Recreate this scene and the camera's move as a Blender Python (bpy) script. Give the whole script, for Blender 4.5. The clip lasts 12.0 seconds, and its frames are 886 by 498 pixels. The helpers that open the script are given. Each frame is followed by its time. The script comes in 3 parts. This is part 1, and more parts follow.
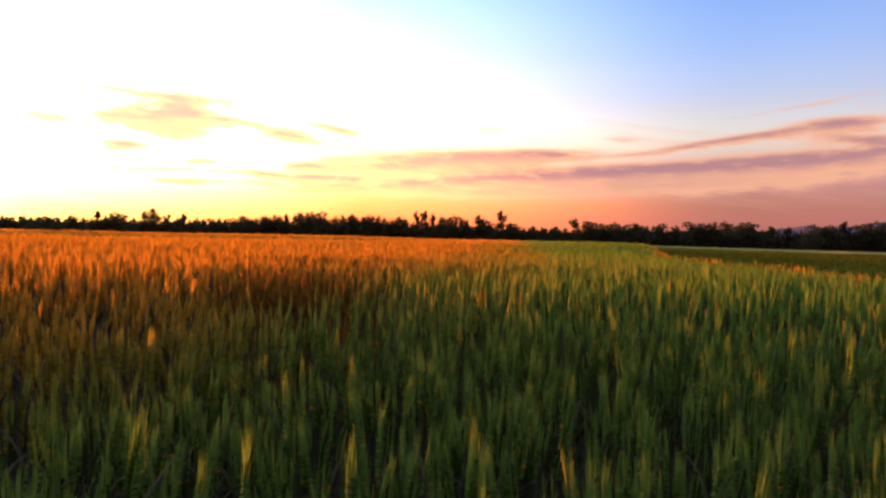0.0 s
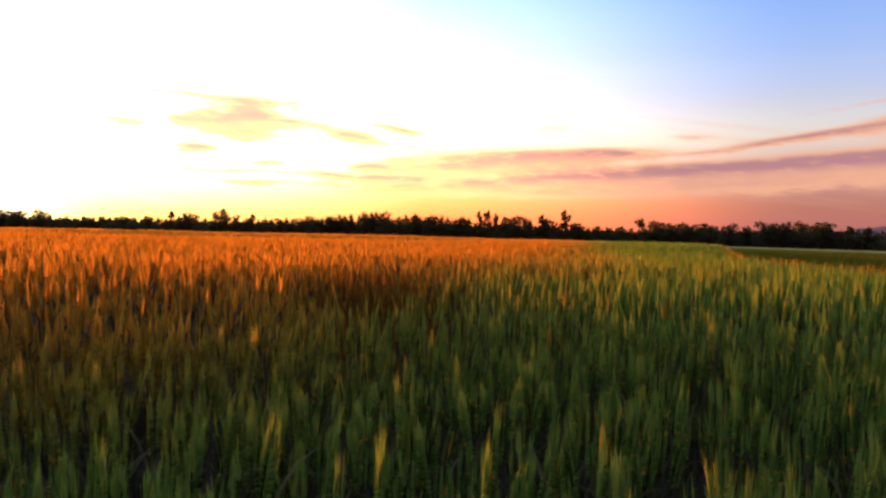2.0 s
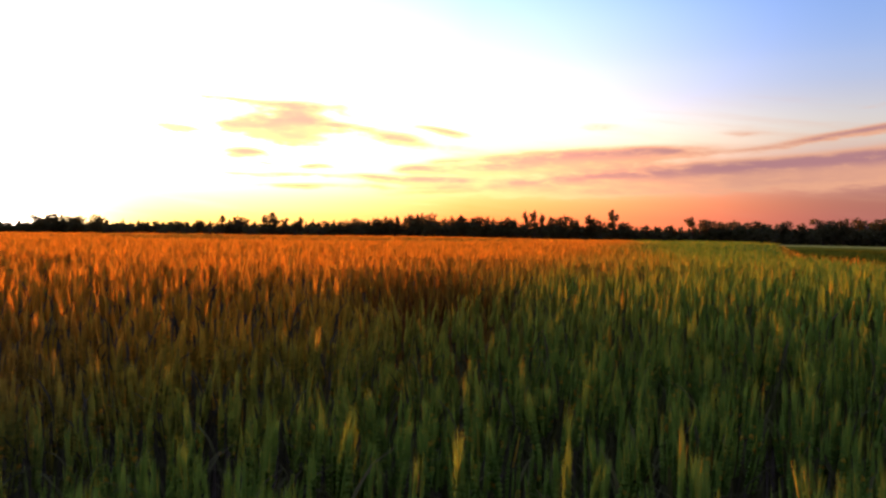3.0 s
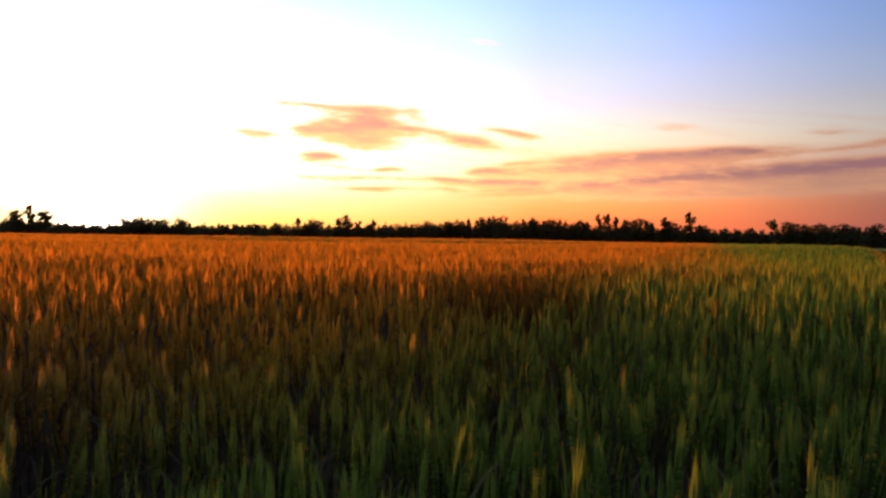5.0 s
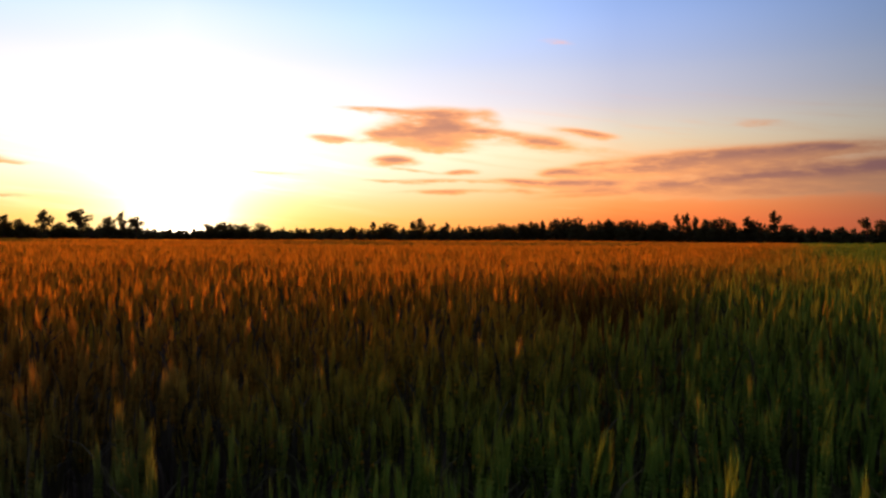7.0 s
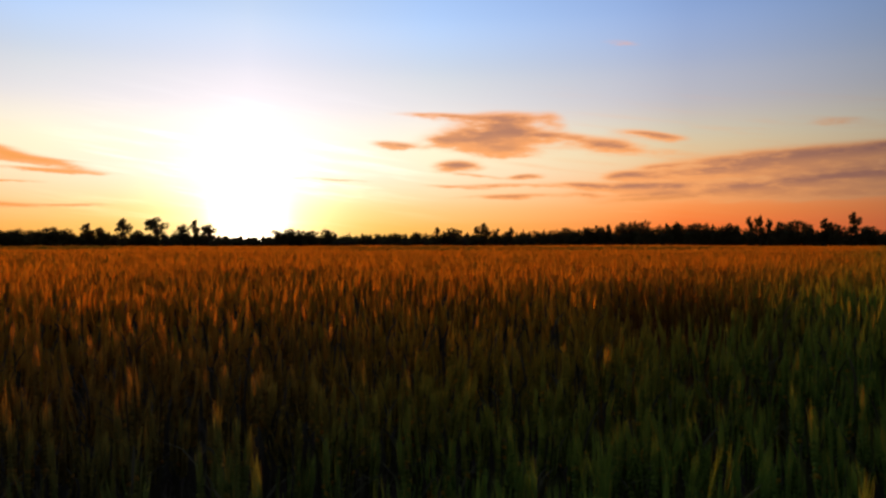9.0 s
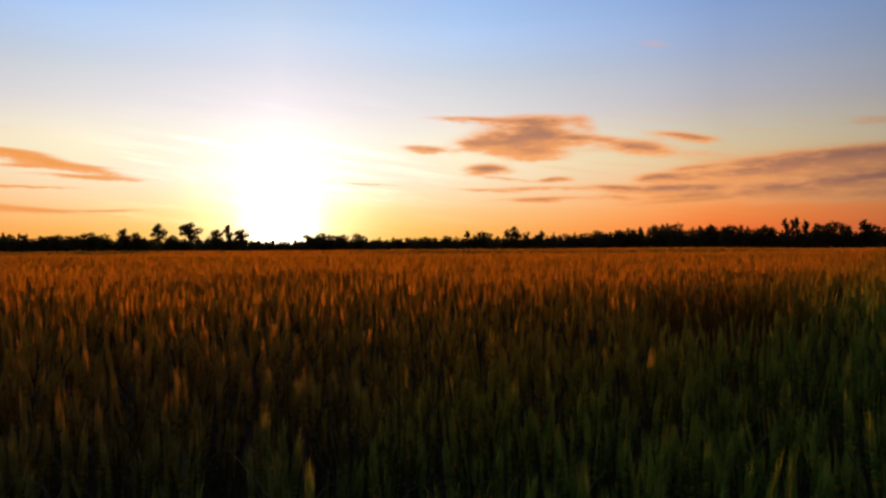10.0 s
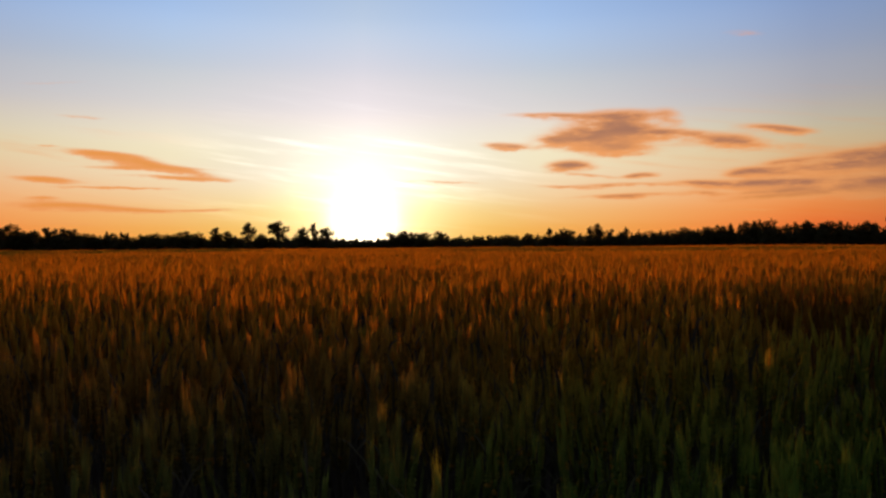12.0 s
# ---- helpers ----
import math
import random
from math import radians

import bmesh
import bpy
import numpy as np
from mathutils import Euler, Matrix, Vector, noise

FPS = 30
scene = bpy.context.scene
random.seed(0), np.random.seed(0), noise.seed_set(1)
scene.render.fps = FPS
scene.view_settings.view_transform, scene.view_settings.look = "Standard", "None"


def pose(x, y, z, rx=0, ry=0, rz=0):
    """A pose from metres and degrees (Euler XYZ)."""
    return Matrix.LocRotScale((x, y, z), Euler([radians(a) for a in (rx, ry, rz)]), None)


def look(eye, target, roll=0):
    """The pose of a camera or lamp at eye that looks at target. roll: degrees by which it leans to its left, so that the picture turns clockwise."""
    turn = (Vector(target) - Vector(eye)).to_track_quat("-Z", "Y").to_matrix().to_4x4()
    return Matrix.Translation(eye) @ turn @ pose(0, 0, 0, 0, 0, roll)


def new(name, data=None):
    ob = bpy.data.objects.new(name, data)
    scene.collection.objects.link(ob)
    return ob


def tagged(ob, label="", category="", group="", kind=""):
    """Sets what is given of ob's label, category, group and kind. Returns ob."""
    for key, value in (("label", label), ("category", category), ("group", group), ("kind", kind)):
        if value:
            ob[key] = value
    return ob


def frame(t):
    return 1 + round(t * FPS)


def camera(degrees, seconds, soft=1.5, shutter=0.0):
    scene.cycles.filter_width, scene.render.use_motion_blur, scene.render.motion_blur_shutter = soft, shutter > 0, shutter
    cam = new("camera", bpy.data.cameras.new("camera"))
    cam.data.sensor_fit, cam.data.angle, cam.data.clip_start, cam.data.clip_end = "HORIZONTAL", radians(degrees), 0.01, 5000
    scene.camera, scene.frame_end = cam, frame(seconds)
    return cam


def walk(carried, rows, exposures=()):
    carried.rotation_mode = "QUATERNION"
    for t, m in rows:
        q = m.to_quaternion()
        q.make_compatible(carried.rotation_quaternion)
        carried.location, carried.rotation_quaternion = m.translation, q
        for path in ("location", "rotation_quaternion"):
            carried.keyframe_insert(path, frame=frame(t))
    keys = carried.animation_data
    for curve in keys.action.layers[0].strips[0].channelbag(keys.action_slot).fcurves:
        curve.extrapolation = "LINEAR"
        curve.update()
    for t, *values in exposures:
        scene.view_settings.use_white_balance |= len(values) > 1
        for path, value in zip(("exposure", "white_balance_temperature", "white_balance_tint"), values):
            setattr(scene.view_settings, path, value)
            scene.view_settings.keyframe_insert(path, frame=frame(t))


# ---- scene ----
cam = camera(62.00, 12.0, soft=2.6)
walk(cam, [
    (0.0, pose(0.305, -0.008, 1.277, 89.026, -1.283, -1.753)),
    (0.5, pose(0.278, -0.006, 1.277, 88.968, -1.296, -1.161)),
    (1.0, pose(0.246, 0.004, 1.276, 88.934, -1.362, -0.000)),
    (1.5, pose(0.211, 0.010, 1.276, 88.948, -1.407, 1.486)),
    (2.0, pose(0.181, 0.012, 1.275, 88.904, -1.357, 3.114)),
    (2.5, pose(0.150, 0.015, 1.273, 88.864, -1.069, 4.963)),
    (3.0, pose(0.129, 0.013, 1.274, 88.932, -0.804, 6.670)),
    (3.5, pose(0.109, 0.015, 1.276, 88.932, -0.766, 8.216)),
    (5.5, pose(0.019, 0.005, 1.286, 89.134, -0.751, 13.484)),
    (6.0, pose(-0.014, 0.004, 1.286, 89.188, -0.544, 14.870)),
    (6.5, pose(-0.041, 0.005, 1.286, 89.178, -0.473, 16.384)),
    (7.0, pose(-0.066, 0.003, 1.286, 89.188, -0.343, 17.887)),
    (9.0, pose(-0.141, 0.008, 1.287, 89.573, 0.034, 22.845)),
    (9.5, pose(-0.157, 0.005, 1.285, 89.693, 0.241, 23.990)),
    (10.0, pose(-0.177, -0.002, 1.287, 89.857, 0.305, 25.188)),
    (10.5, pose(-0.206, -0.006, 1.285, 89.908, 0.361, 26.509)),
    (11.0, pose(-0.221, -0.002, 1.282, 89.936, 0.367, 28.072)),
    (11.5, pose(-0.240, -0.009, 1.283, 89.939, 0.429, 29.643)),
    (12.0, pose(-0.251, -0.031, 1.280, 89.714, 0.385, 31.491)),
], exposures=[
    (0.0, 1.70, 6400, 25), (2.5, 1.64, 6400, 25), (3.5, 1.36, 6450, 25), (5.5, 0.90, 6500, 23), (6.5, 0.54, 6550, 20),
    (9.0, 0.04, 6650, 13), (10.5, -0.12, 6700, 12), (12.0, -0.22, 6750, 12)])

# ---------------------------------------------------------------- light
SUN_AZ, SUN_EL = 37.6, 1.45         # degrees left of +y, degrees above the horizon


def heading(az, el=0.0):
    a, e = radians(az), radians(el)
    return Vector((-math.sin(a) * math.cos(e), math.cos(a) * math.cos(e), math.sin(e)))


class Nodes:
    """Short hand for node trees."""

    def __init__(self, tree):
        self.tree = tree

    def add(self, kind):
        return self.tree.nodes.new(kind)

    def link(self, a, b):
        self.tree.links.new(a, b)

    def put(self, sock, v):
        if isinstance(v, bpy.types.NodeSocket):
            self.link(v, sock)
        elif isinstance(v, tuple) and len(v) == 3 and len(sock.default_value) == 4:
            sock.default_value = (*v, 1.0)
        else:
            sock.default_value = v

    def m(self, op, a, b=0.0, c=0.0, clamp=False):
        n = self.add("ShaderNodeMath")
        n.operation, n.use_clamp = op, clamp
        for s, v in zip(n.inputs, (a, b, c)):
            self.put(s, v)
        return n.outputs[0]

    def smooth(self, v, lo, hi):
        n = self.add("ShaderNodeMapRange")
        n.interpolation_type = "SMOOTHSTEP"
        self.put(n.inputs["Value"], v)
        self.put(n.inputs["From Min"], lo)
        self.put(n.inputs["From Max"], hi)
        return n.outputs[0]

    def mix(self, f, a, b, blend="MIX"):
        n = self.add("ShaderNodeMix")
        n.data_type, n.blend_type = "RGBA", blend
        self.put(n.inputs[0], f)
        self.put(n.inputs[6], a)
        self.put(n.inputs[7], b)
        return n.outputs[2]

    def noise(self, vec, scale, detail=3.0, rough=0.55):
        n = self.add("ShaderNodeTexNoise")
        if vec is not None:
            self.link(vec, n.inputs["Vector"])
        self.put(n.inputs["Scale"], scale)
        self.put(n.inputs["Detail"], detail)
        self.put(n.inputs["Roughness"], rough)
        return n.outputs[0]

    def xyz(self, x, y, z):
        n = self.add("ShaderNodeCombineXYZ")
        for s, v in zip(n.inputs, (x, y, z)):
            self.put(s, v)
        return n.outputs[0]


# evening clouds: azimuth, elevation, half width, half height (degrees), tilt, thickness
CLOUDS_MID = [
    (18.3, 8.32, 3.88, 1.01, 0.036, 1), (17.6, 9.59, 2.43, 0.46, 0.042, 0.75), (23, 9.78, 3.03, 0.25, 0.046, 0.7), (21.7, 7.87, 2.58, 0.47, 0.026, 0.8),
    (18.5, 7.14, 2.32, 0.47, 0.032, 0.75), (14.5, 8.17, 2.54, 0.33, 0.066, 0.45), (14.3, 9.44, 0.98, 0.66, 0.355, 0.33), (9.9, 7.32, 2.14, 0.53, 0.053, 0.85),
    (7.1, 8.04, 2.32, 0.28, 0.15, 0.8), (12.5, 8.03, 1.68, 0.21, 0.05, 0.32), (6, 6.78, 1.47, 0.24, 0.059, 0.35), (26.5, 7.54, 2.1, 0.28, 0.093, 0.75),
    (21.7, 5.99, 1.64, 0.43, 0.022, 0.85), (16.4, 5.17, 1.25, 0.19, -0.022, 0.7),
]
CLOUDS_LOW = [
    (17.7, 4.48, 3.69, 0.15, 0.004, 0.6), (17.7, 3.63, 3.69, 0.19, -0.02, 0.75), (21.3, 4.34, 2.58, 0.13, 0.069, 0.5), (8.4, 5.09, 1.6, 0.3, 0.042, 0.95),
    (12.3, 4.42, 1.8, 0.25, 0.063, 0.7), (8, 4.19, 3.22, 0.37, 0.005, 0.9), (6.5, 3.33, 4.08, 0.24, -0.032, 0.85), (11.7, 3.65, 1.43, 0.17, 0.112, 0.6),
    (10, 2.44, 2.72, 0.06, 0.002, 0.6), (20.2, 5.23, 2.56, 0.11, 0.103, 0.45), (31.5, 4.9, 3.29, 0.1, 0.034, 0.5), (9.3, 14.81, 1.47, 0.23, 0.119, 0.3),
]
CLOUDS_LEFT = [
    (55.9, 6.57, 2.54, 0.23, 0.04, 0.8), (53.9, 6.02, 3.28, 0.36, 0.135, 0.95), (51.3, 5.59, 2.5, 0.18, 0.14, 0.8), (51.1, 5.03, 3.34, 0.14, 0.027, 0.85),
    (53.7, 5.67, 4.02, 0.12, -0.014, 0.6), (59.8, 4.67, 2.03, 0.21, 0.03, 0.9), (55.5, 4.23, 3.55, 0.09, -0.005, 0.7), (60, 3.38, 0.98, 0.15, 0.009, 0.8),
    (58.6, 2.88, 3.19, 0.27, 0.015, 0.95), (54.1, 2.64, 2.73, 0.16, 0.042, 0.85), (49.6, 2.69, 2.41, 0.11, -0.03, 0.7), (57.4, 9.04, 1.89, 0.13, 0.037, 0.33),
    (59.3, 11.2, 3.15, 0.11, -0.122, 0.22), (58.7, 1.65, 2.35, 0.05, 0.015, 0.4), (59.8, 7, 0.79, 0.07, 0.052, 0.35),
]
CLOUDS_BANK = [
    (-2.3, 5.81, 7.41, 0.78, -0.021, 1), (-8, 6.34, 4.75, 0.43, -0.03, 0.95), (2.9, 5.07, 3.91, 0.39, -0.029, 0.75), (6.4, 5.69, 1.29, 0.21, -0.037, 0.6),
    (8.7, 5.01, 1.69, 0.23, -0.039, 0.8), (8.1, 4.26, 3.83, 0.21, -0.005, 0.75), (7.2, 3.64, 2.99, 0.15, -0.033, 0.6), (-6.7, 4.51, 8.63, 0.35, -0.035, 0.7),
    (0.5, 3.85, 6.2, 0.42, -0.03, 0.8), (-10, 4.6, 8, 0.7, -0.03, 0.8), (-20, 4.2, 10, 0.75, -0.03, 0.7), (-4, 3.3, 7.5, 0.4, -0.02, 0.6),
    (-18.5, 5.34, 8.78, 0.46, -0.048, 1), (-27.6, 5.62, 7.43, 0.86, -0.055, 1), (-23.9, 5.29, 11.18, 0.56, -0.047, 1),
]
CLOUDS_RIGHT = [
    (-21, 7.12, 3.69, 0.26, -0.127, 0.75), (-25.4, 7.65, 2.93, 0.31, -0.095, 0.85), (-29.9, 8.15, 3.22, 0.57, -0.028, 0.95), (-30.3, 7.19, 3.04, 0.3, 0.009, 0.6),
    (-27.8, 9.63, 5.79, 0.21, -0.15, 0.34), (-15.6, 7.57, 2.48, 0.33, 0.05, 0.32), (-5.3, 8.36, 1.96, 0.32, 0.016, 0.35), (-33.6, 6.49, 2.52, 0.73, -0.015, 0.9),
    (-16, 6.4, 3.69, 0.21, -0.056, 0.3),
]

# colours of the clear air by elevation in degrees, at growing distance from the sun's heading
AIR_SUN = [(0, 1.34, 0.6, 0.09), (1.5, 1.34, 0.8, 0.22), (3, 1.32, 0.98, 0.45), (5, 1.25, 1.13, 0.826), (7.5, 1.13, 1.05, 0.932), (10, 0.968, 0.92, 0.951),
           (13, 0.802, 0.814, 0.913), (17, 0.55, 0.7, 0.92), (25, 0.319, 0.437, 0.7), (45, 0.13, 0.17, 0.265), (90, 0.1, 0.125, 0.185)]
AIR_NEAR = [(0, 1.28, 0.38, 0.045), (1.5, 1.25, 0.52, 0.14), (3, 1.2, 0.65, 0.3), (5, 1.12, 0.82, 0.55), (7.5, 1.03, 0.924, 0.684), (10, 0.828, 0.804, 0.778),
            (13, 0.62, 0.7, 0.8), (17, 0.42, 0.62, 0.96), (25, 0.24, 0.36, 0.648), (45, 0.13, 0.17, 0.265), (90, 0.1, 0.125, 0.185)]
AIR_SIDE = [(0, 0.9, 0.17, 0.035), (1.5, 0.98, 0.215, 0.045), (3, 1, 0.335, 0.095), (5, 0.88, 0.48, 0.22), (7.5, 0.717, 0.589, 0.384), (10, 0.55, 0.525, 0.525),
            (13, 0.41, 0.47, 0.62), (17, 0.265, 0.4, 0.7), (25, 0.179, 0.282, 0.525), (45, 0.13, 0.17, 0.265), (90, 0.1, 0.125, 0.185)]
AIR_FAR = [(0, 0.15, 0.05, 0.036), (1.5, 0.158, 0.056, 0.042), (3, 0.165, 0.072, 0.052), (5, 0.192, 0.11, 0.0958), (7.5, 0.239, 0.222, 0.182), (10.5, 0.172, 0.203, 0.239),
           (13, 0.124, 0.182, 0.272), (17, 0.0814, 0.148, 0.272), (25, 0.0622, 0.115, 0.23), (45, 0.13, 0.17, 0.265), (90, 0.1, 0.125, 0.185)]
AIR_EAST = [(0, 0.07, 0.05, 0.06), (5, 0.11, 0.07, 0.078), (12, 0.1, 0.085, 0.1), (25, 0.085, 0.095, 0.135), (45, 0.08, 0.1, 0.155), (90, 0.1, 0.125, 0.185)]


def make_world():
    world = bpy.data.worlds.new("evening_sky")
    world.use_nodes = True
    scene.world = world
    tree = world.node_tree
    tree.nodes.clear()
    n = Nodes(tree)
    sky = n.add("ShaderNodeTexSky")
    sky.sky_type, sky.sun_disc = "NISHITA", False
    sky.sun_elevation, sky.sun_rotation = radians(SUN_EL), radians(-SUN_AZ)
    sky.air_density, sky.dust_density, sky.ozone_density = 1.0, 1.5, 1.5
    way = n.add("ShaderNodeTexCoord").outputs["Generated"]
    sep = n.add("ShaderNodeSeparateXYZ")
    n.link(way, sep.inputs[0])
    x, y, z = sep.outputs
    az = n.m("DEGREES", n.m("ARCTAN2", n.m("MULTIPLY", x, -1.0), y))
    el = n.m("DEGREES", n.m("ARCSINE", z))
    dot = n.add("ShaderNodeVectorMath")
    dot.operation = "DOT_PRODUCT"
    n.link(way, dot.inputs[0])
    dot.inputs[1].default_value = heading(SUN_AZ, SUN_EL + 0.3)
    off = n.m("DEGREES", n.m("ARCCOSINE", n.m("MINIMUM", dot.outputs["Value"], 0.999999)))
    aside = n.m("ABSOLUTE", n.m("SUBTRACT", n.m("MODULO", n.m("ADD", az, 540.0 - SUN_AZ), 360.0), 180.0))
    rise = n.m("SQRT", n.m("MULTIPLY", n.m("MAXIMUM", el, 0.0), 1.0 / 90.0))

    def bell(v, width):
        q = n.m("MULTIPLY", v, 1.0 / width)
        return n.m("EXPONENT", n.m("MULTIPLY", n.m("MULTIPLY", q, q), -1.0))

    def air(stops):
        ramp = n.add("ShaderNodeValToRGB")
        n.link(rise, ramp.inputs[0])
        cr = ramp.color_ramp
        cr.interpolation = "CARDINAL"
        while len(cr.elements) < len(stops):
            cr.elements.new(0.5)
        for e, (deg, r, g, b) in zip(cr.elements, stops):
            e.position, e.color = math.sqrt(deg / 90.0), (r, g, b, 1.0)
        return ramp.outputs[0]

    def between(lo, hi):
        return n.m("MULTIPLY", n.m("SUBTRACT", aside, lo), 1.0 / (hi - lo), clamp=True)

    base = n.mix(between(0.0, 14.0), air(AIR_SUN), air(AIR_NEAR))
    base = n.mix(between(14.0, 33.0), base, air(AIR_SIDE))
    base = n.mix(n.smooth(aside, 26.0, 62.0), base, air(AIR_FAR))
    base = n.mix(n.smooth(aside, 58.0, 130.0), base, air(AIR_EAST))
    base = n.mix(1.0, base, n.mix(1.0, sky.outputs[0], SKY, "MULTIPLY"), "ADD")

    def glowing(weight, colour):
        return n.mix(1.0, base, n.mix(1.0, n.xyz(weight, weight, weight), colour, "MULTIPLY"), "ADD")

    base = glowing(bell(off, 5.2), HALO)
    base = glowing(bell(off, 1.9), CORE)

    # clouds, ragged by fine streaks drawn out along the wind
    fine = n.noise(n.xyz(n.m("MULTIPLY", az, 0.42), n.m("MULTIPLY", el, 1.9), 0.0), 1.0, 6.0, 0.6)
    wide = n.noise(n.xyz(n.m("MULTIPLY", az, 0.16), n.m("MULTIPLY", el, 0.6), 3.7), 1.0, 3.0, 0.5)
    a2 = n.m("ADD", az, n.m("MULTIPLY", n.m("SUBTRACT", wide, 0.5), 1.6))
    e2 = n.m("ADD", el, n.m("MULTIPLY", n.m("SUBTRACT", fine, 0.5), 0.45))
    thick, height = None, None
    for ca, ce, ha, he, tilt, amount in CLOUDS_MID + CLOUDS_LOW + CLOUDS_LEFT + CLOUDS_BANK + CLOUDS_RIGHT:
        da = n.m("SUBTRACT", a2, ca)
        de = n.m("MULTIPLY_ADD", da, -tilt, n.m("SUBTRACT", e2, ce))
        u = n.m("MULTIPLY", da, 0.92 / ha)
        v = n.m("MULTIPLY", de, 0.88 / he)
        r2 = n.m("MULTIPLY_ADD", u, u, n.m("MULTIPLY", v, v))
        d = n.m("MULTIPLY", n.m("EXPONENT", n.m("MULTIPLY", r2, -1.1)), amount)
        if thick is None:
            thick, height = d, v
        else:
            both = n.m("ADD", thick, d)
            share = n.m("DIVIDE", d, n.m("MAXIMUM", both, 0.001))
            height = n.m("MULTIPLY_ADD", share, n.m("SUBTRACT", v, height), height)
            thick = n.m("MULTIPLY_ADD", n.m("MULTIPLY", thick, d), -1.0, both)
    ragged = n.m("MULTIPLY", thick, n.m("MULTIPLY_ADD", n.m("SUBTRACT", fine, 0.5), 2.0, 1.0))
    cover = n.m("MULTIPLY", n.smooth(ragged, 0.10, 0.62), 0.96)
    core = n.m("MULTIPLY", n.smooth(ragged, 0.34, 0.95), n.smooth(height, -0.75, 0.3))    # lit from below
    east = n.smooth(az, 9.0, -16.0)
    lit = n.mix(east, CLOUD_LIT, CLOUD_LIT_FAR)
    west = n.m("MAXIMUM", n.smooth(el, 4.3, 2.6), n.smooth(az, 40.0, 48.0))
    dark = n.mix(east, n.mix(west, CLOUD_CORE, CLOUD_CORE_LOW), CLOUD_CORE_FAR)
    cloud = n.mix(core, lit, dark)
    near_sun = bell(off, 7.5)
    cloud = n.mix(n.m("MULTIPLY", near_sun, 0.75), cloud, (1.25, 1.1, 0.75))
    # thin high veils
    streak = n.noise(n.xyz(n.m("MULTIPLY", az, 0.09), n.m("MULTIPLY_ADD", az, -0.16, n.m("MULTIPLY", el, 1.3)), 9.1), 1.0, 6.0, 0.62)
    veil = n.m("MULTIPLY", n.smooth(streak, 0.48, 0.72), bell(n.m("SUBTRACT", el, 6.0), 3.6))
    bright = n.m("MULTIPLY", veil, bell(off, 11.0))
    base = glowing(bright, (0.55, 0.55, 0.5))
    base = n.mix(n.m("MULTIPLY", veil, n.m("MULTIPLY", n.smooth(off, 10.0, 24.0), 0.30)), base, lit)
    out = n.mix(cover, base, cloud)
    bg = n.add("ShaderNodeBackground")
    n.link(out, bg.inputs["Color"])
    bg.inputs["Strength"].default_value = 1.0
    n.link(bg.outputs[0], n.add("ShaderNodeOutputWorld").inputs[0])


SKY = (0.003, 0.003, 0.003)
HALO, CORE = (0.9, 0.80, 0.60), (3.2, 3.0, 2.6)
CLOUD_LIT, CLOUD_LIT_FAR = (0.97, 0.39, 0.13), (0.28, 0.150, 0.086)
CLOUD_CORE, CLOUD_CORE_FAR = (0.45, 0.195, 0.115), (0.152, 0.078, 0.077)
CLOUD_CORE_LOW = (0.92, 0.345, 0.075)
make_world()

sun = new("sun", bpy.data.lights.new("sun", "SUN"))
sun.data.energy, sun.data.angle, sun.data.color = 5.0, radians(0.6), (1.0, 0.305, 0.022)
sun.matrix_world = look(heading(SUN_AZ, SUN_EL) * 100, (0, 0, 0))


